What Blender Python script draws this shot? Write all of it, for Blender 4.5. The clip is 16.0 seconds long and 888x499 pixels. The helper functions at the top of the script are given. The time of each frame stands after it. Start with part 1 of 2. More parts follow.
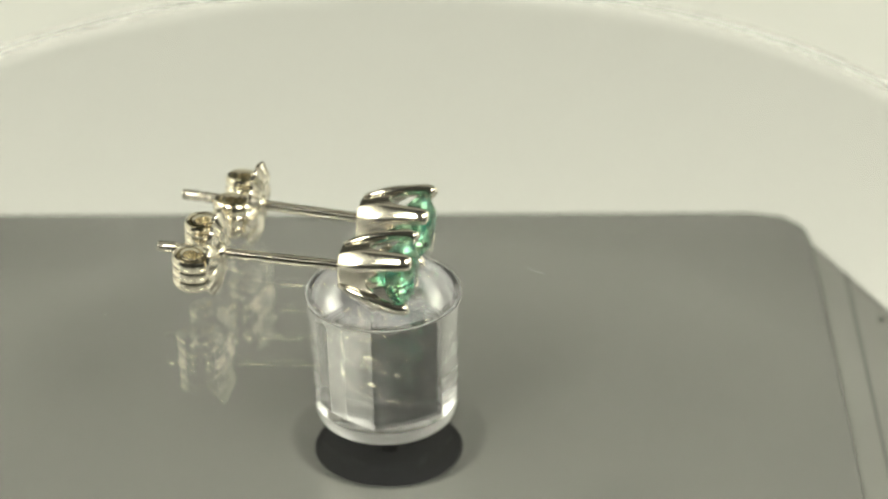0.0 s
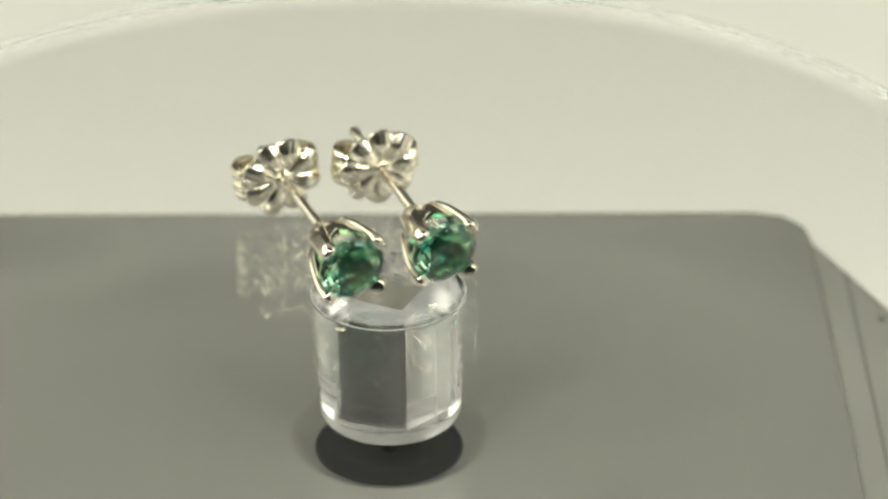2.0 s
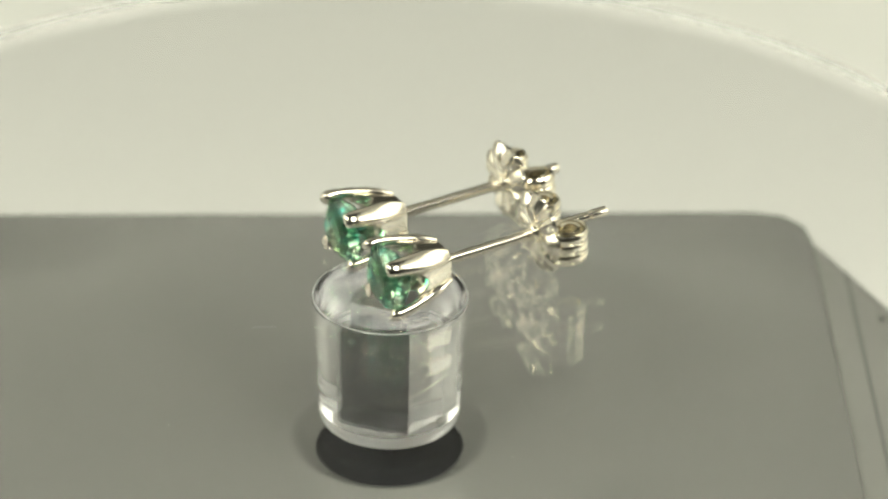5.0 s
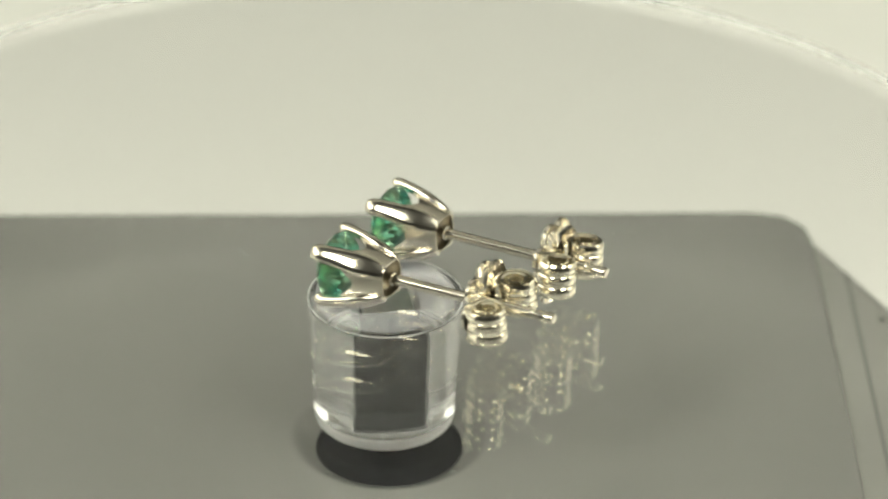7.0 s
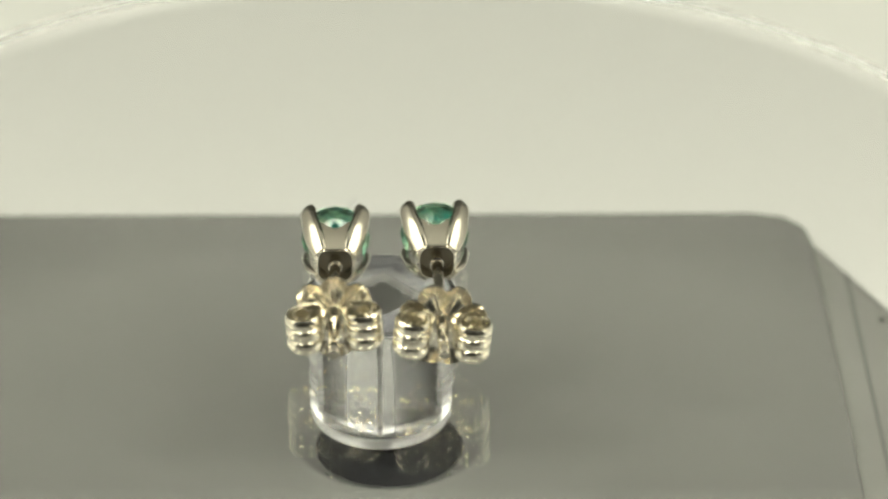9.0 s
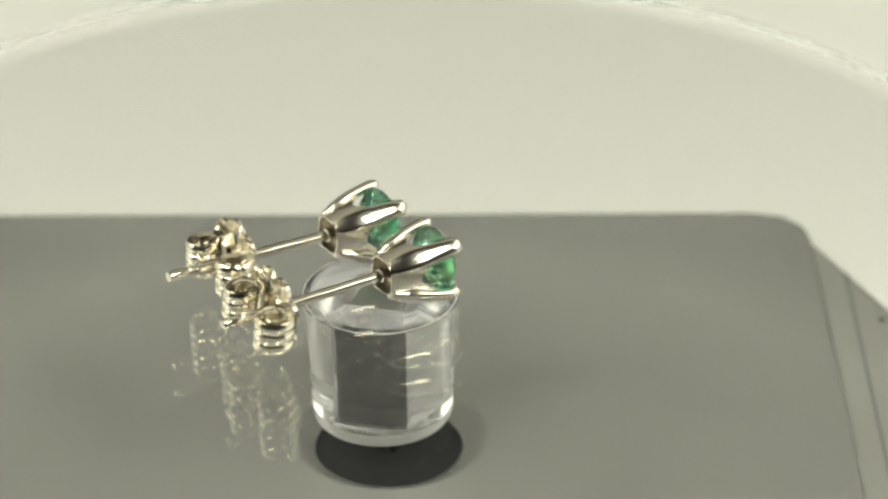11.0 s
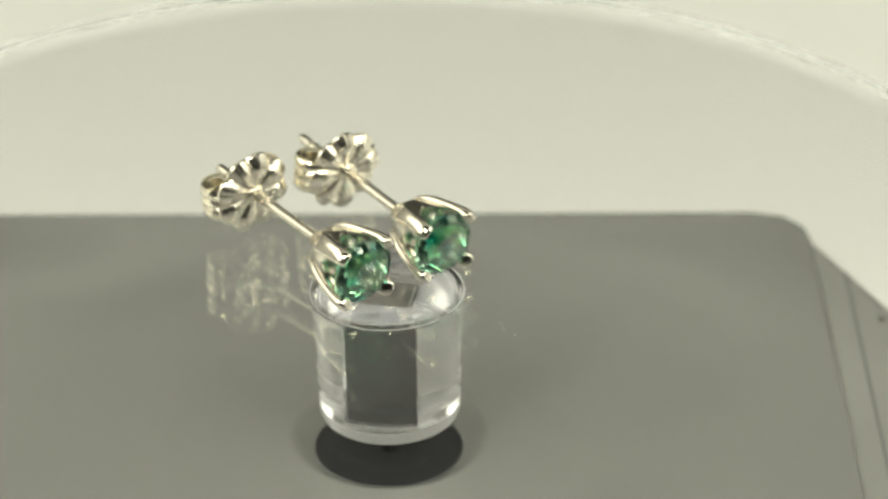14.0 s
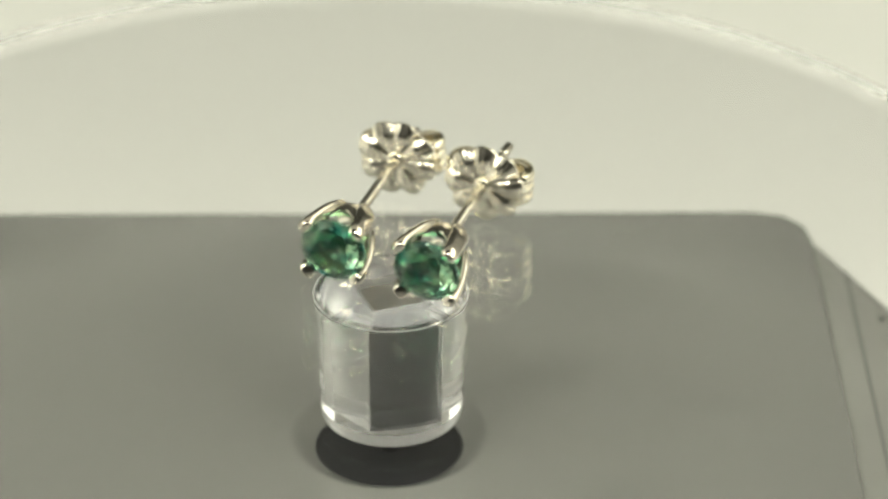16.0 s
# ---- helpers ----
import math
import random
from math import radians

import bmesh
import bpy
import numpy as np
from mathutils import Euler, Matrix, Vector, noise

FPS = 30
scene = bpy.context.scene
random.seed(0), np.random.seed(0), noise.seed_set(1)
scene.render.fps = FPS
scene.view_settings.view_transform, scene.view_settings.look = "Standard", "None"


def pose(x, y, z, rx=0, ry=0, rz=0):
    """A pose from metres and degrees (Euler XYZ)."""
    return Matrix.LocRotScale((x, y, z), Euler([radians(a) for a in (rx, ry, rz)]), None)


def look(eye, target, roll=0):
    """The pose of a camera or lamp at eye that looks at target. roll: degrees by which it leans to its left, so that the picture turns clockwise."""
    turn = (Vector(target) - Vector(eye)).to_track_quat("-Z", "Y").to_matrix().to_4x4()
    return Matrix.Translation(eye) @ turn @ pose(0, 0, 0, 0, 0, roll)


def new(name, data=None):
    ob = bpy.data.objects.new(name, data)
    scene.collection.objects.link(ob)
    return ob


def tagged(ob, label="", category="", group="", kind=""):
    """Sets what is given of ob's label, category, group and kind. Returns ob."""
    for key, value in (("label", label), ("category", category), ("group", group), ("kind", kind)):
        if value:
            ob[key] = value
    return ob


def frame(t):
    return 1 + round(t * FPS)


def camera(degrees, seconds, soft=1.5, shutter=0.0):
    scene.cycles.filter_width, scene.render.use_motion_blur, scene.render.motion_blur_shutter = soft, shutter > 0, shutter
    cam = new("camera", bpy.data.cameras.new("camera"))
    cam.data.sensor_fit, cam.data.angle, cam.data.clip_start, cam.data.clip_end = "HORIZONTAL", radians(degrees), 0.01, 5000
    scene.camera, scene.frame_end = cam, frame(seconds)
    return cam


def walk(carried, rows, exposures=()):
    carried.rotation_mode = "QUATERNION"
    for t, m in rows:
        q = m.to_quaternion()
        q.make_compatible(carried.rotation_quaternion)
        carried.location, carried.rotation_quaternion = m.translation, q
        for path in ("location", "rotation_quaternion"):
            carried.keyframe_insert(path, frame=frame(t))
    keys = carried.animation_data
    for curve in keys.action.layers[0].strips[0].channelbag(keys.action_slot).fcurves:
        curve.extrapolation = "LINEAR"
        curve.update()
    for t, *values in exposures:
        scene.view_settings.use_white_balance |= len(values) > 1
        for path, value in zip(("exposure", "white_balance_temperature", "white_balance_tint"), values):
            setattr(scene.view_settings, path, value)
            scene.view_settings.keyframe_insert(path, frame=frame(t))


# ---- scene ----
cam = camera(15.3, 16.0, soft=2.3)
cam.data.dof.use_dof = True
cam.data.dof.focus_distance, cam.data.dof.aperture_fstop = 0.199, 37.0
EYE = Vector((0.0, -0.17571, 0.10230))
AIM = EYE + 0.203 * Vector((0.01723, 0.86352, -0.50401))
walk(cam, [(0.0, look(EYE, AIM)), (16.0, look(EYE, AIM))])

# ---- world and lamps ----
MM = 0.001
PERIOD = 12.495            # seconds for one clockwise turn
Z_DISC = -2.3              # heights in millimetres; 0 is the middle of the earrings
T_DISC = 2.2
Z_HUB_LOW = -13.3
Z_PLATE = -15.05
Z_TABLE = -52.0

world = bpy.data.worlds.new("room_air")
world.use_nodes = True
world.node_tree.nodes["Background"].inputs[0].default_value = (0.9, 0.95, 1.0, 1)
world.node_tree.nodes["Background"].inputs[1].default_value = 0.02
scene.world = world
scene.view_settings.exposure = 0.19


def area_lamp(name, eye, target, w, h, power, colour):
    data = bpy.data.lights.new(name, "AREA")
    data.shape, data.size, data.size_y = "RECTANGLE", w, h
    data.energy, data.color = power, colour
    ob = new(name, data)
    ob.matrix_world = look(eye, target)
    return ob


LED = (0.985, 0.985, 0.80)
for side in (-1, 1):
    area_lamp("led_panel", (side * 0.22, -0.25, 0.40), (0.0, 0.02, 0.0), 0.16, 0.11, 0.81, LED)
    # Fill light added from both sides to brighten metal and hub; no known source.
    area_lamp("side_fill", (side * 0.335, 0.09, 0.17), (0.0, 0.09, 0.11), 0.40, 0.19, 0.475, LED)
    area_lamp("low_lamp", (side * 0.316, -0.08, 0.228), (0.0, 0.0, 0.0), 0.015, 0.015, 0.21 if side < 0 else 0.2, LED)


# ---- materials ----
def principled(name, colour, rough, metal=0.0, **more):
    m = bpy.data.materials.new(name)
    m.use_nodes = True
    b = m.node_tree.nodes["Principled BSDF"]
    b.inputs["Base Color"].default_value = (*colour, 1)
    b.inputs["Roughness"].default_value = rough
    b.inputs["Metallic"].default_value = metal
    for k, v in more.items():
        b.inputs[k.replace("_", " ")].default_value = v
    return m


def noisy(m, scale, low, high, socket="Base Color", bump=0.0, detail=6.0, stretch=(1, 1, 1), contrast=0.5):
    """Vary one input of a material between two values with a noise in object space, with optional relief."""
    t = m.node_tree
    b = t.nodes["Principled BSDF"]
    co = t.nodes.new("ShaderNodeTexCoord")
    mp = t.nodes.new("ShaderNodeMapping")
    mp.inputs["Scale"].default_value = stretch
    n = t.nodes.new("ShaderNodeTexNoise")
    n.inputs["Scale"].default_value, n.inputs["Detail"].default_value = scale, detail
    t.links.new(co.outputs["Object"], mp.inputs[0])
    t.links.new(mp.outputs[0], n.inputs["Vector"])
    r = t.nodes.new("ShaderNodeMapRange" if socket != "Base Color" else "ShaderNodeMix")
    if socket == "Base Color":
        r.data_type = "RGBA"
        r.inputs[6].default_value, r.inputs[7].default_value = (*low, 1), (*high, 1)
        c = t.nodes.new("ShaderNodeMapRange")
        c.inputs["From Min"].default_value, c.inputs["From Max"].default_value = 0.5 - contrast, 0.5 + contrast
        t.links.new(n.outputs["Fac"], c.inputs["Value"])
        t.links.new(c.outputs[0], r.inputs[0])
        t.links.new(r.outputs[2], b.inputs[socket])
    else:
        r.inputs["To Min"].default_value, r.inputs["To Max"].default_value = low, high
        t.links.new(n.outputs["Fac"], r.inputs["Value"])
        t.links.new(r.outputs[0], b.inputs[socket])
    if bump:
        u = t.nodes.new("ShaderNodeBump")
        u.inputs["Strength"].default_value, u.inputs["Distance"].default_value = bump, 0.0001
        t.links.new(n.outputs["Fac"], u.inputs["Height"])
        t.links.new(u.outputs[0], b.inputs["Normal"])
    return m


def glass(name, colour, ior, rough=0.0):
    m = principled(name, colour, rough, Transmission_Weight=1.0, IOR=ior)
    return m


silver = noisy(principled("polished white gold", (0.82, 0.77, 0.68), 0.16, 1.0), 900, 0.11, 0.22, "Roughness")
# Rough cast metal, its colour darkened to stand for shade inside the hollow.
cast_gold_shaded = noisy(principled("cast white gold, darkened for shade", (0.26, 0.24, 0.2), 0.4, 1.0), 1500, 0.25, 0.5, "Roughness", bump=1.0)
clutch_silver = noisy(principled("stamped silver", (0.98, 0.92, 0.78), 0.19, 1.0), 1400, 0.15, 0.24, "Roughness", bump=0.25)
clutch_face = noisy(principled("satin stamped silver", (0.9, 0.85, 0.75), 0.24, 1.0), 1200, 0.18, 0.3, "Roughness", bump=0.3)
emerald = noisy(glass("emerald", (0.2, 0.75, 0.5), 1.57), 1100, (0.015, 0.46, 0.4), (0.72, 1.0, 0.64), contrast=0.15, bump=0.25)
e_noise, e_info, e_turn = emerald.node_tree.nodes["Noise Texture"], emerald.node_tree.nodes.new("ShaderNodeObjectInfo"), emerald.node_tree.nodes.new("ShaderNodeMath")
e_noise.noise_dimensions = "4D"
e_turn.operation = "MULTIPLY"
e_turn.inputs[1].default_value = 40.0
emerald.node_tree.links.new(e_info.outputs["Random"], e_turn.inputs[0])
emerald.node_tree.links.new(e_turn.outputs[0], e_noise.inputs["W"])
emerald.node_tree.nodes["Principled BSDF"].inputs["Transmission Weight"].default_value = 0.975
acrylic = glass("clear acrylic", (0.985, 0.985, 0.99), 1.49)
acrylic_hub = noisy(glass("clear cast acrylic", (0.985, 0.985, 1.0), 1.49, 0.02), 500, 0.0, 0.05, "Roughness")
acrylic_hub.node_tree.nodes["Principled BSDF"].inputs["Transmission Weight"].default_value = 0.98
steel = noisy(principled("dark steel", (0.022, 0.022, 0.024), 0.3, 1.0), 700, 0.22, 0.4, "Roughness")
film = bpy.data.materials.new("adhesive film")
film.use_nodes = True
ft = film.node_tree
ft.nodes.remove(ft.nodes["Principled BSDF"])
f_clear, f_white, f_mix = ft.nodes.new("ShaderNodeBsdfTransparent"), ft.nodes.new("ShaderNodeBsdfDiffuse"), ft.nodes.new("ShaderNodeMixShader")
f_noise, f_range = ft.nodes.new("ShaderNodeTexNoise"), ft.nodes.new("ShaderNodeMapRange")
f_noise.inputs["Scale"].default_value = 260
f_range.inputs["To Min"].default_value, f_range.inputs["To Max"].default_value = 0.08, 0.4
f_range.inputs["From Min"].default_value, f_range.inputs["From Max"].default_value = 0.36, 0.74
f_white.inputs["Color"].default_value = (0.84, 0.84, 0.92, 1)
ft.links.new(f_noise.outputs["Fac"], f_range.inputs["Value"])
ft.links.new(f_range.outputs[0], f_mix.inputs[0])
ft.links.new(f_clear.outputs[0], f_mix.inputs[1])
ft.links.new(f_white.outputs[0], f_mix.inputs[2])
ft.links.new(f_mix.outputs[0], ft.nodes["Material Output"].inputs[0])
cap_metal = noisy(principled("brushed grey metal", (0.5, 0.5, 0.5), 0.35, 1.0), 900, 0.25, 0.45, "Roughness")
groove_grey = noisy(principled("grey joint", (0.12, 0.12, 0.117), 0.5), 200, 0.4, 0.6, "Roughness")
edge_dull = noisy(principled("dull sawn edge", (0.85, 0.85, 0.835), 0.7, Transmission_Weight=1.0, IOR=1.49), 60, 0.6, 0.8, "Roughness")
edge_frost = noisy(principled("sawn acrylic edge", (0.94, 0.94, 0.97), 0.55, Transmission_Weight=0.85, IOR=1.49), 600, 0.45, 0.65, "Roughness")
lint = noisy(principled("pale lint", (0.7, 0.7, 0.68), 0.8), 900, (0.6, 0.6, 0.58), (0.75, 0.75, 0.72))
plate_paint = noisy(principled("grey satin lacquer", (0.215, 0.215, 0.21), 0.22, 0.35), 60, (0.22, 0.221, 0.214), (0.244, 0.243, 0.234))
rim_paint = noisy(principled("pale grey plastic", (0.2, 0.2, 0.19), 0.3), 80, (0.18, 0.18, 0.172), (0.215, 0.215, 0.205))
black_plastic = noisy(principled("black plastic", (0.028, 0.028, 0.03), 0.35), 300, 0.25, 0.5, "Roughness")
well_plastic = noisy(principled("glossy dark plastic", (0.03, 0.03, 0.034), 0.12), 300, 0.08, 0.2, "Roughness")
well_felt = noisy(principled("dull black plastic", (0.012, 0.012, 0.014), 0.5, Specular_IOR_Level=0.2), 300, 0.42, 0.6, "Roughness")
white_paper = noisy(principled("white backdrop paper", (0.8, 0.8, 0.79), 0.75), 14, (0.83, 0.83, 0.82), (0.86, 0.86, 0.85))
reflector_cloth = noisy(principled("white reflector cloth", (0.8, 0.8, 0.78), 0.9), 40, (0.80, 0.79, 0.75), (0.84, 0.83, 0.80))
grey_cloth = noisy(principled("dark grey cloth", (0.08, 0.08, 0.077), 0.9), 40, (0.07, 0.07, 0.066), (0.09, 0.09, 0.085))
room_paint = noisy(principled("dim room paint", (0.06, 0.06, 0.06), 0.8), 4, (0.05, 0.05, 0.05), (0.07, 0.07, 0.07))


# ---- mesh helpers (millimetres) ----
def part(name, bm, material, parent=None, label="", smooth=30.0, loc=None):
    bmesh.ops.recalc_face_normals(bm, faces=bm.faces)
    for v in bm.verts:
        v.co *= MM
    me = bpy.data.meshes.new(name)
    bm.to_mesh(me)
    bm.free()
    if smooth:
        for p in me.polygons:
            p.use_smooth = True
        me.set_sharp_from_angle(angle=radians(smooth))
    me.materials.append(material)
    ob = new(name, me)
    ob.parent = parent
    if loc:
        ob.location = [c * MM for c in loc]
    if label:
        ob["label"] = label
    return ob


def rings(bm, loops, close_loops=True, cap=False):
    """Quads between rings of equally many points; close_loops joins the last ring to the first."""
    vs = [[bm.verts.new(p) for p in ring] for ring in loops]
    n = len(vs[0])
    last = len(vs) if close_loops else len(vs) - 1
    for i in range(last):
        a, b = vs[i], vs[(i + 1) % len(vs)]
        for j in range(n):
            k = (j + 1) % n
            bm.faces.new((a[j], a[k], b[k], b[j]))
    if cap:
        bm.faces.new(vs[0])
        bm.faces.new(vs[-1])
    return bm


def circle(r, z, n, cx=0.0, cy=0.0):
    return [(cx + r * math.cos(2 * math.pi * i / n), cy + r * math.sin(2 * math.pi * i / n), z) for i in range(n)]


def square_ring(half, z, n, turn=0.0):
    """A square sampled at the same angles as circle(); n is a multiple of 8."""
    out = []
    for i in range(n):
        a = 2 * math.pi * i / n
        f = min(half / max(abs(math.cos(a)), abs(math.sin(a))), half * 1.388)
        out.append((f * math.cos(a + turn), f * math.sin(a + turn), z))
    return out


def tube(bm, centres, frames, section):
    """Sweep section(i), a list of (u, v), along centres with axes frames[i] = (U, V)."""
    loops = []
    for i, (c, (u, v)) in enumerate(zip(centres, frames)):
        loops.append([Vector(c) + u * a + v * b for a, b in section(i)])
    return rings(bm, loops, close_loops=False, cap=True)


# ---- setting: table, backdrop, added unseen reflector cloths, dim room ----
def structure(name, bm, material, label, category, smooth=30.0):
    ob = part(name, bm, material, smooth=smooth)
    return tagged(ob, label, category, kind="structure")


def slab(bm, x0, x1, y0, y1, z0, z1):
    m = Matrix.LocRotScale(((x0 + x1) / 2, (y0 + y1) / 2, (z0 + z1) / 2), None, (x1 - x0, y1 - y0, z1 - z0))
    bmesh.ops.create_cube(bm, size=1.0, matrix=m)
    return bm


def backdrop():
    """White sheet lying flat on the table."""
    bm = bmesh.new()
    prof = [(-330.0 + 60.0 * k, Z_TABLE) for k in range(11)]
    loops = []
    for y, z in prof:
        loops.append((bm.verts.new((-340, y, z)), bm.verts.new((340, y, z))))
    for a, b in zip(loops, loops[1:]):
        bm.faces.new((a[0], a[1], b[1], b[0]))
    bm.normal_update()
    bmesh.ops.solidify(bm, geom=bm.faces[:], thickness=1.0)
    return structure("backdrop", bm, white_paper, "smooth off-white paper sheet lying flat under the turntable", "backdrop")


backdrop()
structure("floor", slab(bmesh.new(), -1500, 1500, -1500, 700, Z_TABLE - 40, Z_TABLE - 3), room_paint, "dim table surface under the white paper sheet", "table")
# Two white cloths out of view, added so that the metal reflects bright sides.
structure("reflector_left", slab(bmesh.new(), -346, -342, -120, 520, Z_TABLE, 400), reflector_cloth, "unseen white cloth reflector added at the side", "wall")
structure("reflector_right", slab(bmesh.new(), 342, 346, -120, 520, Z_TABLE, 400), reflector_cloth, "unseen white cloth reflector added at the side", "wall")
# Dark cloth out of view, added to keep the disc's reflection dim and even.
structure("flag_rear", slab(bmesh.new(), -342, 342, 516, 520, Z_TABLE, 400), grey_cloth, "unseen dark grey cloth added to dim the disc's reflection", "wall")
# White cloth out of view, added overhead for upward-facing metal to reflect.
structure("ceiling", slab(bmesh.new(), -346, 346, 90, 520, 400, 404), reflector_cloth, "unseen white cloth reflector added overhead", "ceiling")
structure("wall_front", slab(bmesh.new(), -1500, 1500, -1500, -1480, Z_TABLE, 1200), room_paint, "dim room wall", "wall")
structure("wall_back", slab(bmesh.new(), -1500, 1500, 680, 700, Z_TABLE, 1200), room_paint, "dim room wall", "wall")
structure("wall_west", slab(bmesh.new(), -1500, -1480, -1480, 680, Z_TABLE, 1200), room_paint, "dim room wall", "wall")
structure("wall_east", slab(bmesh.new(), 1480, 1500, -1480, 680, Z_TABLE, 1200), room_paint, "dim room wall", "wall")
structure("ceiling_room", slab(bmesh.new(), -1500, 1500, -1500, 700, 1200, 1220), room_paint, "dim room ceiling", "ceiling")


# ---- turntable base ----
HOLE = (0.03, 0.03)
HOLE_R = 4.7
DISH_R = 6.3


def outline(inset, n=64, hx=35.75, hy=28.5, chamfer_x=28.4, chamfer_y=12.85, r=3.4):
    """Octagonal outline with long chamfers at the corners, rounded, sampled at n rays from the hole's middle."""
    left = 4.0
    front = hy + 27.0
    poly = [(chamfer_x, hy), (-chamfer_x - left, hy), (-hx - left, chamfer_y), (-hx - left, chamfer_y - front), (-chamfer_x - left, -front), (chamfer_x, -front), (hx, chamfer_y - front), (hx, chamfer_y)]
    pts = []
    m = len(poly)
    for i in range(m):
        p, q, s = Vector(poly[i - 1]), Vector(poly[i]), Vector(poly[(i + 1) % m])
        a, b = (p - q).normalized(), (s - q).normalized()
        d = r * 1.2
        for k in range(5):
            t = k / 4
            pts.append((1 - t) ** 2 * (q + a * d) + 2 * t * (1 - t) * q + t * t * (q + b * d))
    out = []
    c = Vector((0, -14))
    for p in pts:
        e = p - c
        out.append(c + e * (1 - inset / e.length))
    return out


def resample_by_angle(pts, n, c):
    """Points where n rays from c meet the closed outline."""
    out = []
    m = len(pts)
    for i in range(n):
        a = 2 * math.pi * i / n
        d = Vector((math.cos(a), math.sin(a)))
        best = None
        for j in range(m):
            p, q = Vector(pts[j]) - c, Vector(pts[(j + 1) % m]) - c
            e = q - p
            den = d.x * e.y - d.y * e.x
            if abs(den) < 1e-9:
                continue
            s = (p.x * e.y - p.y * e.x) / den
            u = (p.x * d.y - p.y * d.x) / den
            if s > 0 and -1e-6 <= u <= 1 + 1e-6:
                best = max(best or 0, s)
        out.append(c + d * best)
    return out


def holed_plate(poly, z_top, z_low, round_r, hole_r, n=128, dished=False):
    """A plate with the given outline, rounded upper edge and a round hole, straight or in a shallow dish."""
    c = Vector(HOLE)
    bm = bmesh.new()
    def at(inset, z):
        ring = resample_by_angle(poly, n, c)
        res = []
        for p in ring:
            e = p - c
            p = c + e * (1 - inset / e.length)
            res.append((p.x, p.y, z))
        return res
    if dished:
        prof = [(DISH_R + 0.4, z_low), (DISH_R + 0.4, z_top - 1.25), (hole_r, z_top - 1.25), (hole_r, z_top - 0.86), (hole_r + 0.03, z_top - 0.81), (hole_r + 0.1, z_top - 0.77),
                (hole_r + 0.35, z_top - 0.63), (hole_r + 0.8, z_top - 0.36), (hole_r + 1.15, z_top - 0.16), (hole_r + 1.4, z_top - 0.05), (DISH_R, z_top - 0.005), (DISH_R + 0.15, z_top)]
    else:
        prof = [(hole_r, z_low), (hole_r, z_top)]
    loops = [circle(r, z, n, *HOLE) for r, z in prof] + [at(round_r + 0.1, z_top)]
    for k in range(5):
        a = radians(90 * k / 4)
        loops.append(at(round_r * (1 - math.sin(a)), z_top - round_r * (1 - math.cos(a))))
    loops.append(at(0, z_low))
    return rings(bm, loops)


def rounded_poly(x0, x1, y0, y1, r):
    pts = []
    for cx, cy, a0 in ((x1 - r, y1 - r, 0), (x0 + r, y1 - r, 90), (x0 + r, y0 + r, 180), (x1 - r, y0 + r, 270)):
        for k in range(7):
            a = radians(a0 + 15 * k)
            pts.append(Vector((cx + r * math.cos(a), cy + r * math.sin(a))))
    return pts


def turntable():
    base = tagged(new("turntable"), "grey lacquered turntable housing with chamfered corners on white paper", "turntable")
    base.location = (0, 0, Z_TABLE * MM)
    base.rotation_euler = (0, 0, radians(-0.7))
    dz = -Z_TABLE
    body = holed_plate(outline(0), Z_PLATE - 0.35, Z_TABLE + 0.5, 1.2, DISH_R + 0.8)
    part("housing", body, rim_paint, base, "paler grey plastic housing", loc=(0, 0, dz))
    top = holed_plate(rounded_poly(-36.5, 29.5, -53.0, 28.35, 3.55), Z_PLATE, Z_PLATE - 0.33, 0.22, HOLE_R, dished=True)
    part("top_panel", top, plate_paint, base, "glossy grey top panel dished round a hole", loc=(0, 0, dz))
    for s in (-1, 1):
        gx = 31.4 if s > 0 else -38.0
        bm = bmesh.new()
        slab(bm, gx - 0.16, gx + 0.16, -50.0, 20.3, -0.12, 0.02)
        part("groove", bm, groove_grey, base, "thin dark groove", loc=(0, 0, dz + Z_PLATE - 0.35))
        for y in (14.2, -42.0):
            bm = bmesh.new()
            rings(bm, [circle(0.26, -0.1, 16), circle(0.26, 0.06, 16), circle(0.2, 0.1, 16)], close_loops=False, cap=True)
            part("screw", bm, black_plastic, base, "tiny dark screw", loc=(gx + s * 1.72, y, dz + Z_PLATE - 0.35))
    well = bmesh.new()
    zf = Z_PLATE - 0.98
    rings(well, [circle(r, z, 48, *HOLE) for r, z in [(HOLE_R - 0.02, zf + 0.12), (HOLE_R - 0.2, zf + 0.03), (HOLE_R - 0.5, zf), (0.6, zf), (0.6, zf - 0.9), (HOLE_R - 0.02, zf - 0.9)]])
    part("well", well, well_felt, base, "black motor well", loc=(0, 0, dz))
    bezel = bmesh.new()
    rings(bezel, [circle(HOLE_R - 0.07 + 0.07 * math.cos(a), Z_PLATE - 0.86 + 0.07 * math.sin(a), 96, *HOLE) for a in [2 * math.pi * k / 10 for k in range(10)]])
    part("bezel", bezel, well_plastic, base, "thin glossy black ring", loc=(0, 0, dz))
    return base


turntable()


# ---- turning platform: disc, hub, shaft ----
HUB_OFF = (-0.2, 0.31)
TILT = Matrix.Rotation(0.0184, 4, (0.12, -0.993, 0.0))    # the disc and hub lean a little on their shaft
AXLE = Matrix.Translation((-0.13 * MM, 0.0, 0.0))
HUB_TURN = radians(-14.5 + 45)


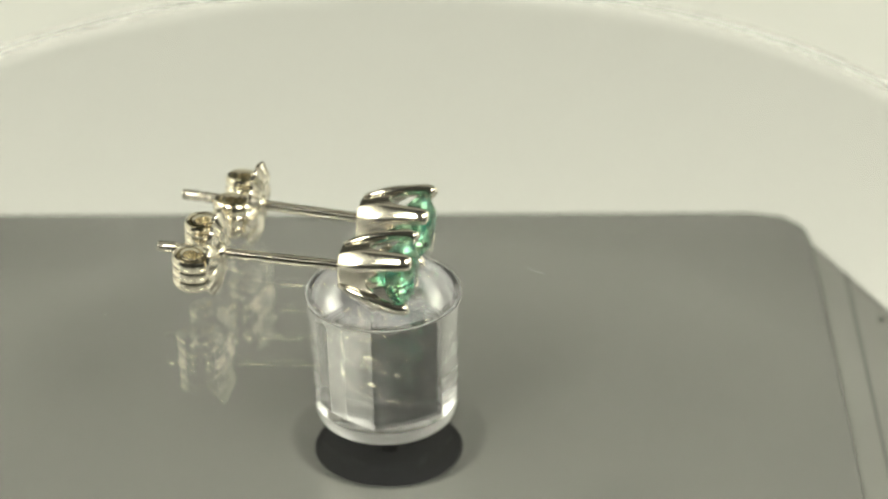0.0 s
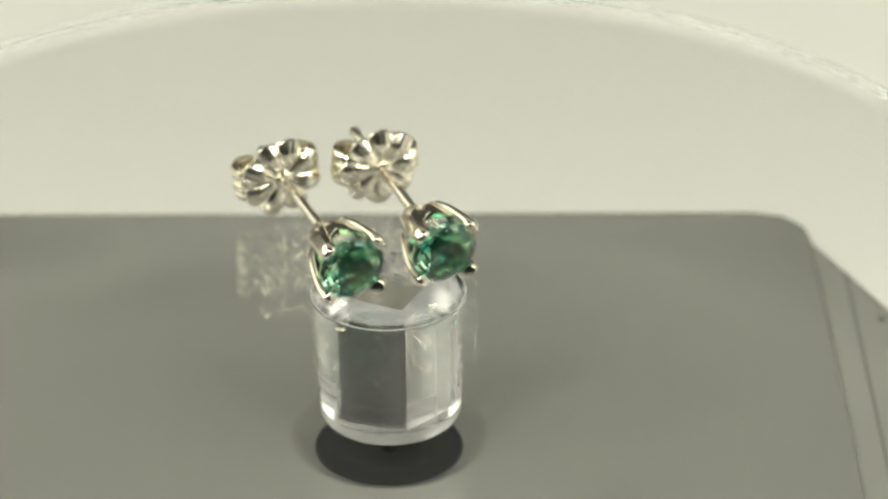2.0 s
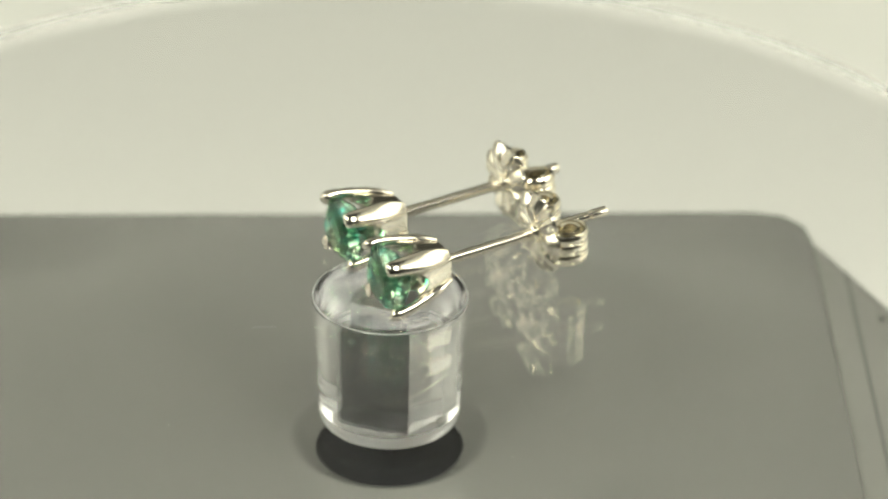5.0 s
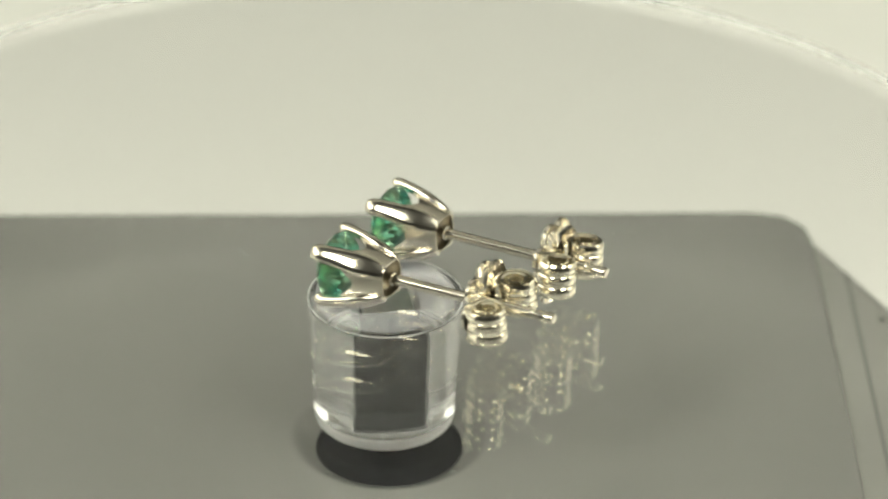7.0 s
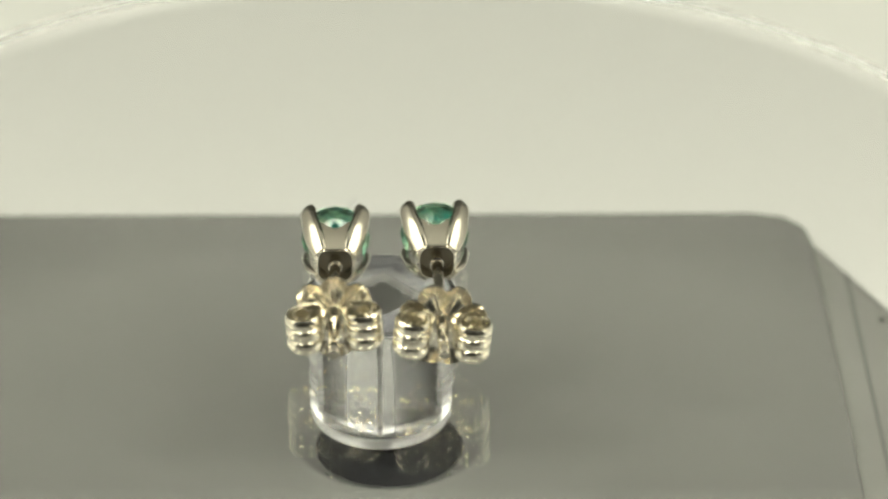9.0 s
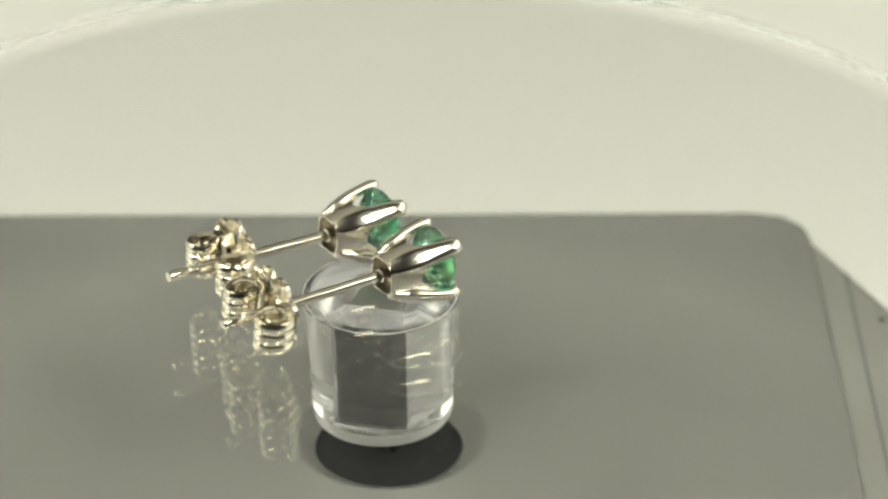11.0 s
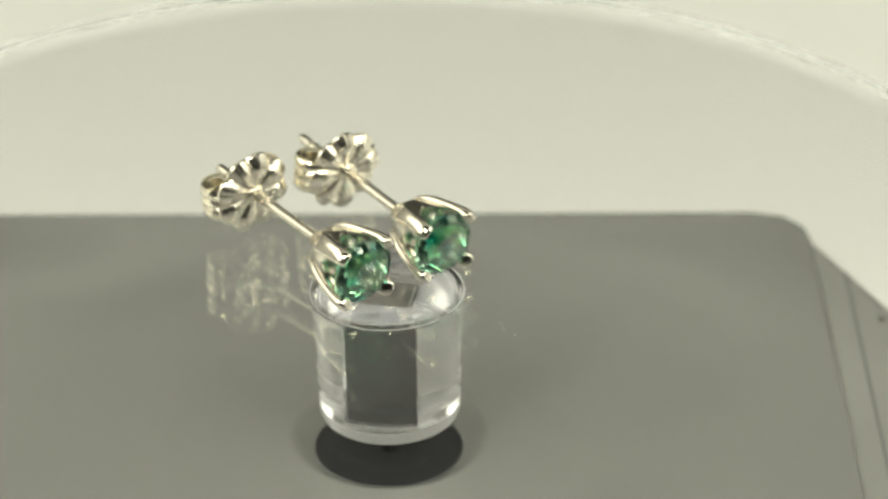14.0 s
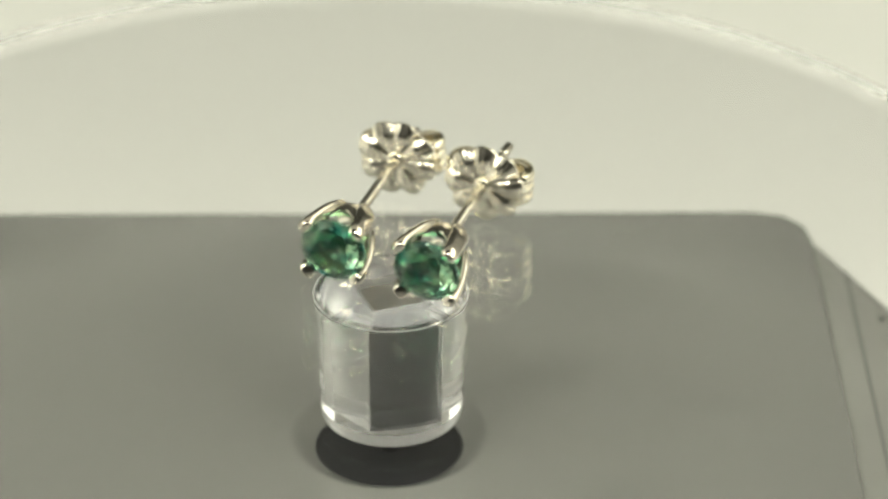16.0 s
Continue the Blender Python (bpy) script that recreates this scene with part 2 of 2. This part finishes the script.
def platform():
    th = tagged(new("rotating_stand"), "clear round acrylic disc on a clear hub and dark shaft", "turntable")
    th.location = (0, 0, Z_PLATE * MM)
    dz = -Z_PLATE
    n = 320
    bm = bmesh.new()
    zb = Z_DISC - T_DISC
    loops = [circle(r, z, n) for r, z in [(43.25, Z_DISC), (43.37, Z_DISC - 0.04), (43.4, Z_DISC - 0.12), (43.4, zb + 0.12), (43.37, zb + 0.04), (43.25, zb)]]
    rings(bm, loops, close_loops=False, cap=True)
    disc = part("disc", bm, acrylic, th, "clear polished acrylic disc", smooth=12, loc=(-0.58, -0.98, dz))
    disc.visible_shadow = False
    disc.data.materials.append(edge_dull)
    for f in disc.data.polygons:
        if abs(f.normal.z) < 0.95:
            f.material_index = 1
    bm = bmesh.new()
    slab(bm, -0.75, 0.75, -0.035, 0.035, -0.01, 0.012)
    scratch = part("scratch", bm, film, th, "short pale scratch", smooth=0, loc=(9.35, 0.4, Z_DISC + dz))
    scratch.rotation_euler = (0, 0, radians(-36))
    n = 96
    bm = bmesh.new()
    zt, zl = zb - 0.12, Z_HUB_LOW
    prof = [(4.6, zt), (4.76, zt), (4.82, zt - 0.02), (4.86, zt - 0.06), (4.88, zt - 0.2), (4.8, zt - 0.7), (4.72, zt - 1.4), (4.65, zt - 2.3), (4.58, zt - 3.6), (4.52, zt - 5.2), (4.49, zl + 1.0), (4.47, zl + 0.74), (4.41, zl + 0.68), (4.43, zl + 0.58), (4.41, zl + 0.34), (4.33, zl + 0.12), (4.16, zl), (4.06, zl)]
    zs = zl + 0.55
    loops = [square_ring(1.91, zt, n, HUB_TURN)] + [circle(r, z, n) for r, z in prof + [(0.02, zl), (0.02, zs)]] + [square_ring(1.91, zs, n, HUB_TURN)]
    # the circles start at the same angle as the square's sides
    for k in range(1, len(loops) - 1):
        loops[k] = [(x * math.cos(HUB_TURN) - y * math.sin(HUB_TURN), x * math.sin(HUB_TURN) + y * math.cos(HUB_TURN), z) for x, y, z in loops[k]]
    rings(bm, loops)
    hub = part("hub", bm, acrylic_hub, th, "clear acrylic hub with a square socket", loc=(*HUB_OFF, dz), smooth=50)
    hub.data.materials.append(edge_frost)
    for f in hub.data.polygons:
        z = f.center.z / MM
        r = math.hypot(f.center.x, f.center.y) / MM
        if r > 4.0 and z < zl + 0.95 or r > 4.76 and z > zt - 0.03:
            f.material_index = 1
    dust = bmesh.new()
    rng = random.Random(4)
    for k in range(16):
        a, z = rng.uniform(0, 2 * math.pi), rng.uniform(zl + 1.5, zt - 0.8)
        r = 4.5 + 0.33 * ((z - zl - 1.0) / (zt - zl - 1.0)) ** 2
        sz = rng.uniform(0.02, 0.045)
        bmesh.ops.create_icosphere(dust, subdivisions=1, radius=sz, matrix=Matrix.Translation((r * math.cos(a), r * math.sin(a), z)))
    for k in range(5):
        a, r = rng.uniform(0, 2 * math.pi), rng.uniform(6, 30)
        sz = rng.uniform(0.018, 0.03)
        bmesh.ops.create_icosphere(dust, subdivisions=1, radius=sz, matrix=Matrix.Translation((r * math.cos(a), r * math.sin(a), Z_DISC + sz * 0.6)))
    part("dust", dust, lint, th, "pale specks of dust", loc=(*HUB_OFF, dz))["kind"] = "stuff"
    bm = bmesh.new()
    fz = zb - 0.06
    rings(bm, [square_ring(1.93, fz + 0.02, 96, HUB_TURN), [(4.4 * math.cos(a0 + HUB_TURN), 4.4 * math.sin(a0 + HUB_TURN), fz + 0.02) for a0 in [2 * math.pi * k / 96 for k in range(96)]]], close_loops=False)
    glue = part("adhesive_film", bm, film, th, "milky adhesive film under the disc", smooth=0, loc=(*HUB_OFF, dz))
    glue.visible_shadow = False
    bm = bmesh.new()
    loops = [square_ring(1.6, zs + 0.06, 32, HUB_TURN), square_ring(1.74, zs + 0.14, 32, HUB_TURN), square_ring(1.74, zt - 0.55, 32, HUB_TURN), square_ring(1.56, zt - 0.4, 32, HUB_TURN)]
    rings(bm, loops, close_loops=False, cap=True)
    shaft = part("shaft", bm, steel, th, "dark square motor shaft", loc=(*HUB_OFF, dz))
    bm = bmesh.new()
    rings(bm, [square_ring(1.62, zt - 0.7, 32, HUB_TURN), square_ring(1.62, zt - 0.36, 32, HUB_TURN), square_ring(1.54, zt - 0.3, 32, HUB_TURN)], close_loops=False, cap=True)
    part("shaft_cap", bm, cap_metal, shaft, "pale grey cap")
    bm = bmesh.new()
    rings(bm, [circle(0.45, Z_PLATE - 1.5, 32), circle(0.45, zl - 0.02, 32)], close_loops=False, cap=True)
    part("spindle", bm, well_plastic, shaft, "dark round spindle")
    return th


# ---- earrings ----
def stone_mesh():
    bm = bmesh.new()
    pts = []
    for k in range(8):
        a = radians(45 * k)
        pts.append((0.52, 1.18 * math.cos(a), 1.18 * math.sin(a)))
        pts.append((0.08, 1.86 * math.cos(a), 1.86 * math.sin(a)))
        pts.append((-1.0, 1.68 * math.cos(a), 1.68 * math.sin(a)))
        a += radians(22.5)
        pts.append((0.24, 1.66 * math.cos(a), 1.66 * math.sin(a)))
        pts.append((-1.42, 1.05 * math.cos(a), 1.05 * math.sin(a)))
    for k in range(16):
        a = radians(22.5 * k)
        for x in (-0.2, -0.34):
            pts.append((x, 2.12 * math.cos(a), 2.12 * math.sin(a)))
    pts.append((-1.92, 0.0, 0.0))
    vs = [bm.verts.new(p) for p in pts]
    bmesh.ops.convex_hull(bm, input=vs)
    bmesh.ops.dissolve_limit(bm, angle_limit=radians(0.5), verts=bm.verts, edges=bm.edges)
    return bm


def shorten(bm, f=0.9):
    """Draw in what lies behind the face."""
    for v in bm.verts:
        if v.co.x < 0:
            v.co.x *= f
    return bm


def prong_mesh(angle):
    """A broad tapering bar from the cup to a claw over the stone's edge."""
    bm = bmesh.new()
    rad = Vector((0, math.cos(angle), math.sin(angle)))
    tan = Vector((0, -math.sin(angle), math.cos(angle)))
    path = [(-4.2, 1.29), (-3.8, 1.42), (-3.2, 1.63), (-2.4, 1.87), (-1.4, 2.11), (-0.6, 2.26), (-0.05, 2.33), (0.22, 2.31), (0.4, 2.25), (0.51, 2.2), (0.57, 2.17), (0.6, 2.15)]
    size = [(0.8, 0.26), (1.05, 0.4), (1.26, 0.54), (1.34, 0.62), (1.28, 0.64), (1.18, 0.64), (1.1, 0.7), (1.06, 0.78), (1.0, 0.8), (0.92, 0.76), (0.8, 0.66), (0.64, 0.52)]
    ax = Vector((1, 0, 0))
    centres, frames = [], []
    for i, (x, r) in enumerate(path):
        p, q = path[max(i - 1, 0)], path[min(i + 1, len(path) - 1)]
        d = (ax * (q[0] - p[0]) + rad * (q[1] - p[1])).normalized()
        centres.append(ax * x + rad * r)
        frames.append((tan, d.cross(tan)))
    def sec(i):
        w, h = size[i]
        p = 0.55 if i < 4 else 0.75
        return [(w / 2 * math.copysign(abs(math.cos(b)) ** p, math.cos(b)), h / 2 * math.copysign(abs(math.sin(b)) ** p, math.sin(b))) for b in [2 * math.pi * k / 24 for k in range(24)]]
    tube(bm, centres, frames, sec)
    return shorten(bm)


def cup_mesh():
    """Square cup that joins the claws, with scooped edges and a hollow back."""
    bm = bmesh.new()
    n = 64
    def ring(half, x, scoop=0.0, p=3.4):
        out = []
        for i in range(n):
            a = 2 * math.pi * i / n
            c, s = abs(math.cos(a)), abs(math.sin(a))
            f = half / (c ** p + s ** p) ** (1 / p) * (1 + 0.07 * scoop * abs(math.sin(2 * a)) ** 2.2)
            out.append((x + scoop * abs(math.sin(2 * a)) ** 2.2, f * math.cos(a), f * math.sin(a)))
        return out
    loops = [ring(0.98, -2.9), ring(1.02, -4.2), ring(1.03, -4.27), ring(1.09, -4.27), ring(1.13, -4.2), ring(1.26, -3.8), ring(1.44, -3.3, 0.2), ring(1.55, -2.9, 0.5), ring(1.64, -2.5, 1.0), ring(1.68, -2.3, 1.4), ring(1.64, -2.22, 1.42), ring(1.54, -2.3, 1.3), ring(1.32, -2.95, 0.3), ring(1.05, -3.1)]
    rings(bm, loops)
    return shorten(bm)


def cup_floor_mesh():
    bm = bmesh.new()
    rings(bm, [circle(1.1, -0.1, 24), circle(1.1, 0.1, 24)], close_loops=False, cap=True)
    for v in bm.verts:
        v.co = Vector((v.co.z - 3.05, v.co.x, v.co.y))
    return shorten(bm)


def reflector_mesh():
    """Polished shallow bowl under the stone, added to throw light back through it."""
    bm = bmesh.new()
    prof = [(1.34, -2.62), (1.0, -2.84), (0.5, -2.92), (0.12, -2.93), (0.12, -2.98), (0.5, -2.98), (1.0, -2.9), (1.36, -2.66)]
    rings(bm, [[(x, r * math.cos(2 * math.pi * k / 32), r * math.sin(2 * math.pi * k / 32)) for k in range(32)] for r, x in prof])
    return shorten(bm)


def post_mesh():
    bm = bmesh.new()
    prof = [(-2.8, 0.33), (-3.68, 0.33), (-3.72, 0.44), (-3.98, 0.44), (-4.03, 0.33), (-13.7, 0.33), (-13.78, 0.27), (-13.95, 0.27), (-14.03, 0.33), (-15.05, 0.33), (-15.14, 0.29), (-15.18, 0.12)]
    loops = [[(x, r * math.cos(2 * math.pi * k / 20), r * math.sin(2 * math.pi * k / 20)) for k in range(20)] for x, r in prof]
    return rings(bm, loops, close_loops=False, cap=True)


def flower_mesh(phase):
    """Scalloped plate with eight fluted petals whose tips bend back; middle at the origin, facing +x."""
    bm = bmesh.new()
    n = 160
    rs = [0.3, 0.5, 0.75, 1.0, 1.3, 1.6, 1.8, 1.95, 2.1, 2.22, 2.34, 2.44, 2.52]
    def surf(r, a, off):
        a2 = a - phase + 0.03 * math.sin(3 * a + 1.0)
        petal = abs(math.cos(4 * a2))
        edge = 1 + 0.17 * (petal ** 0.7 - 0.6) * (r / 2.5) ** 2
        x = 0.3 * (r / 2.5) ** 2 - 0.62 * (max(0, r / 2.5 - 0.68) / 0.32) ** 1.25
        inner = min(1, max(0, (r - 0.35) / 0.8))
        outer = min(1, max(0, (r - 0.9) / 1.1))
        x += (0.2 * petal ** 0.75 - 0.12 - 0.06 * math.exp(-(math.sin(4 * a2) / 0.2) ** 2)) * inner + (0.12 * petal ** 0.7 - 0.06) * outer
        return (x + off, r * edge * math.cos(a), r * edge * math.sin(a))
    loops = []
    for r in rs:
        loops.append([surf(r, 2 * math.pi * i / n, 0.0) for i in range(n)])
    for r in reversed(rs):
        loops.append([surf(r, 2 * math.pi * i / n, -0.2) for i in range(n)])
    return rings(bm, loops)


def scroll_mesh(side):
    """A strip with three pillowed ribs rolled up beside the post; its axis is upright."""
    bm = bmesh.new()
    centres, frames = [], []
    steps = 110
    up = Vector((0, 0, 1))
    for i in range(steps + 1):
        f = i / steps
        a = radians(-60 + 760 * f)
        r = 1.32 - 0.85 * f
        centres.append(Vector((-1.5 + 1.1 * r * math.cos(a), side * (1.7 + r * math.sin(a)), -0.14)))
        frames.append((Vector((math.cos(a), side * math.sin(a), 0)), up))
    def sec(i):
        f = i / steps
        w = 2.2 + 0.1 * f
        pts = []
        for k in range(43):
            q = k / 42
            rib = abs(math.sin(3 * math.pi * q)) ** 0.5 if 0.166 < q < 0.834 else 1.0
            fold = -0.2 * (max(0, abs(2 * q - 1) - 0.66) / 0.34) ** 2
            pts.append((fold * (1 - f) - 0.06 + 0.11 * (1 - 0.5 * f) * rib, (q - 0.5) * w))
        for k in range(13):
            q = 1 - k / 12
            pts.append((-0.17 - 0.1 * (1 - f) * (2 * q - 1) ** 8, (q - 0.5) * w * 0.96))
        return pts
    return tube(bm, centres, frames, sec)


def earring(clutch_x, clutch_roll, petal_turn, base_local):
    """A stud along its own x axis, face towards +x; base_local is the point of it that rests on the disc."""
    th = tagged(new("stud_earring"), "white gold stud earring with round emerald on clear disc", "earring", group="pair of stud earrings")
    off = (-base_local[0], -base_local[1], -base_local[2])
    part("stone", stone_mesh(), emerald, th, "round faceted green emerald", smooth=0, loc=(off[0] + 0.3, off[1], off[2]))
    cup = part("cup", cup_mesh(), silver, th, "polished white gold basket", loc=off)
    # The hollow's shade is put into this floor's dark colour.
    part("cup_floor", cup_floor_mesh(), cast_gold_shaded, cup, "unpolished hollow back, colour darkened for shade")
    # Added mirror that lightens the stone's middle from behind.
    part("stone_reflector", reflector_mesh(), silver, cup, "polished bowl added to brighten the stone")
    for k in range(4):
        part("prong", prong_mesh(radians(45 + 90 * k)), silver, th, "polished claw", smooth=40, loc=off)
    part("post", post_mesh(), silver, th, "straight polished post", loc=off)
    cl = part("clutch", flower_mesh(radians(petal_turn)), clutch_face, th, "fluted flower-shaped butterfly back", smooth=50, loc=(clutch_x + off[0], off[1], off[2]))
    cl.rotation_euler = (radians(clutch_roll), 0, 0)
    bm = bmesh.new()
    prof = [(-0.3, 0.62), (0.12, 0.6), (0.24, 0.5), (0.28, 0.34), (0.2, 0.3), (-0.3, 0.3)]
    rings(bm, [[(x, r * math.cos(2 * math.pi * k / 24), r * math.sin(2 * math.pi * k / 24)) for k in range(24)] for x, r in prof])
    part("collar", bm, clutch_silver, cl, "raised ring round the post", smooth=40)
    for s in (-1, 1):
        part("scroll", scroll_mesh(s), clutch_silver, cl, smooth=50)
    return th


# face centre, bearing of the face, rise of the post's end
STUDS = [
    ((0.95, -3.18, 0.02), -9.5, 2.2, -11.2, 6.0, 22.5),
    ((2.07, 2.83, -0.22), -10.6, 3.5, -10.1, -4.0, 4.0),
]
stand = platform()
studs = []
for face, bearing, rise, cx, roll, petal in STUDS:
    base = (0.0, 0.0, -2.2)
    ob = earring(cx, roll, petal, base)
    place = pose(face[0] * MM, face[1] * MM, face[2] * MM, 0, rise, bearing) @ Matrix.Translation(Vector(base) * MM)
    studs.append((ob, place))


# ---- what turns ----
def turned(t):
    return pose(0, 0, 0, 0, 0, -360.0 * t / PERIOD)


def motions():
    times = [k / 10 for k in range(161)]
    walk(stand, [(t, AXLE @ turned(t) @ TILT @ Matrix.Translation((0, 0, Z_PLATE * MM))) for t in times])
    for ob, place in studs:
        walk(ob, [(t, turned(t) @ place) for t in times])


motions()
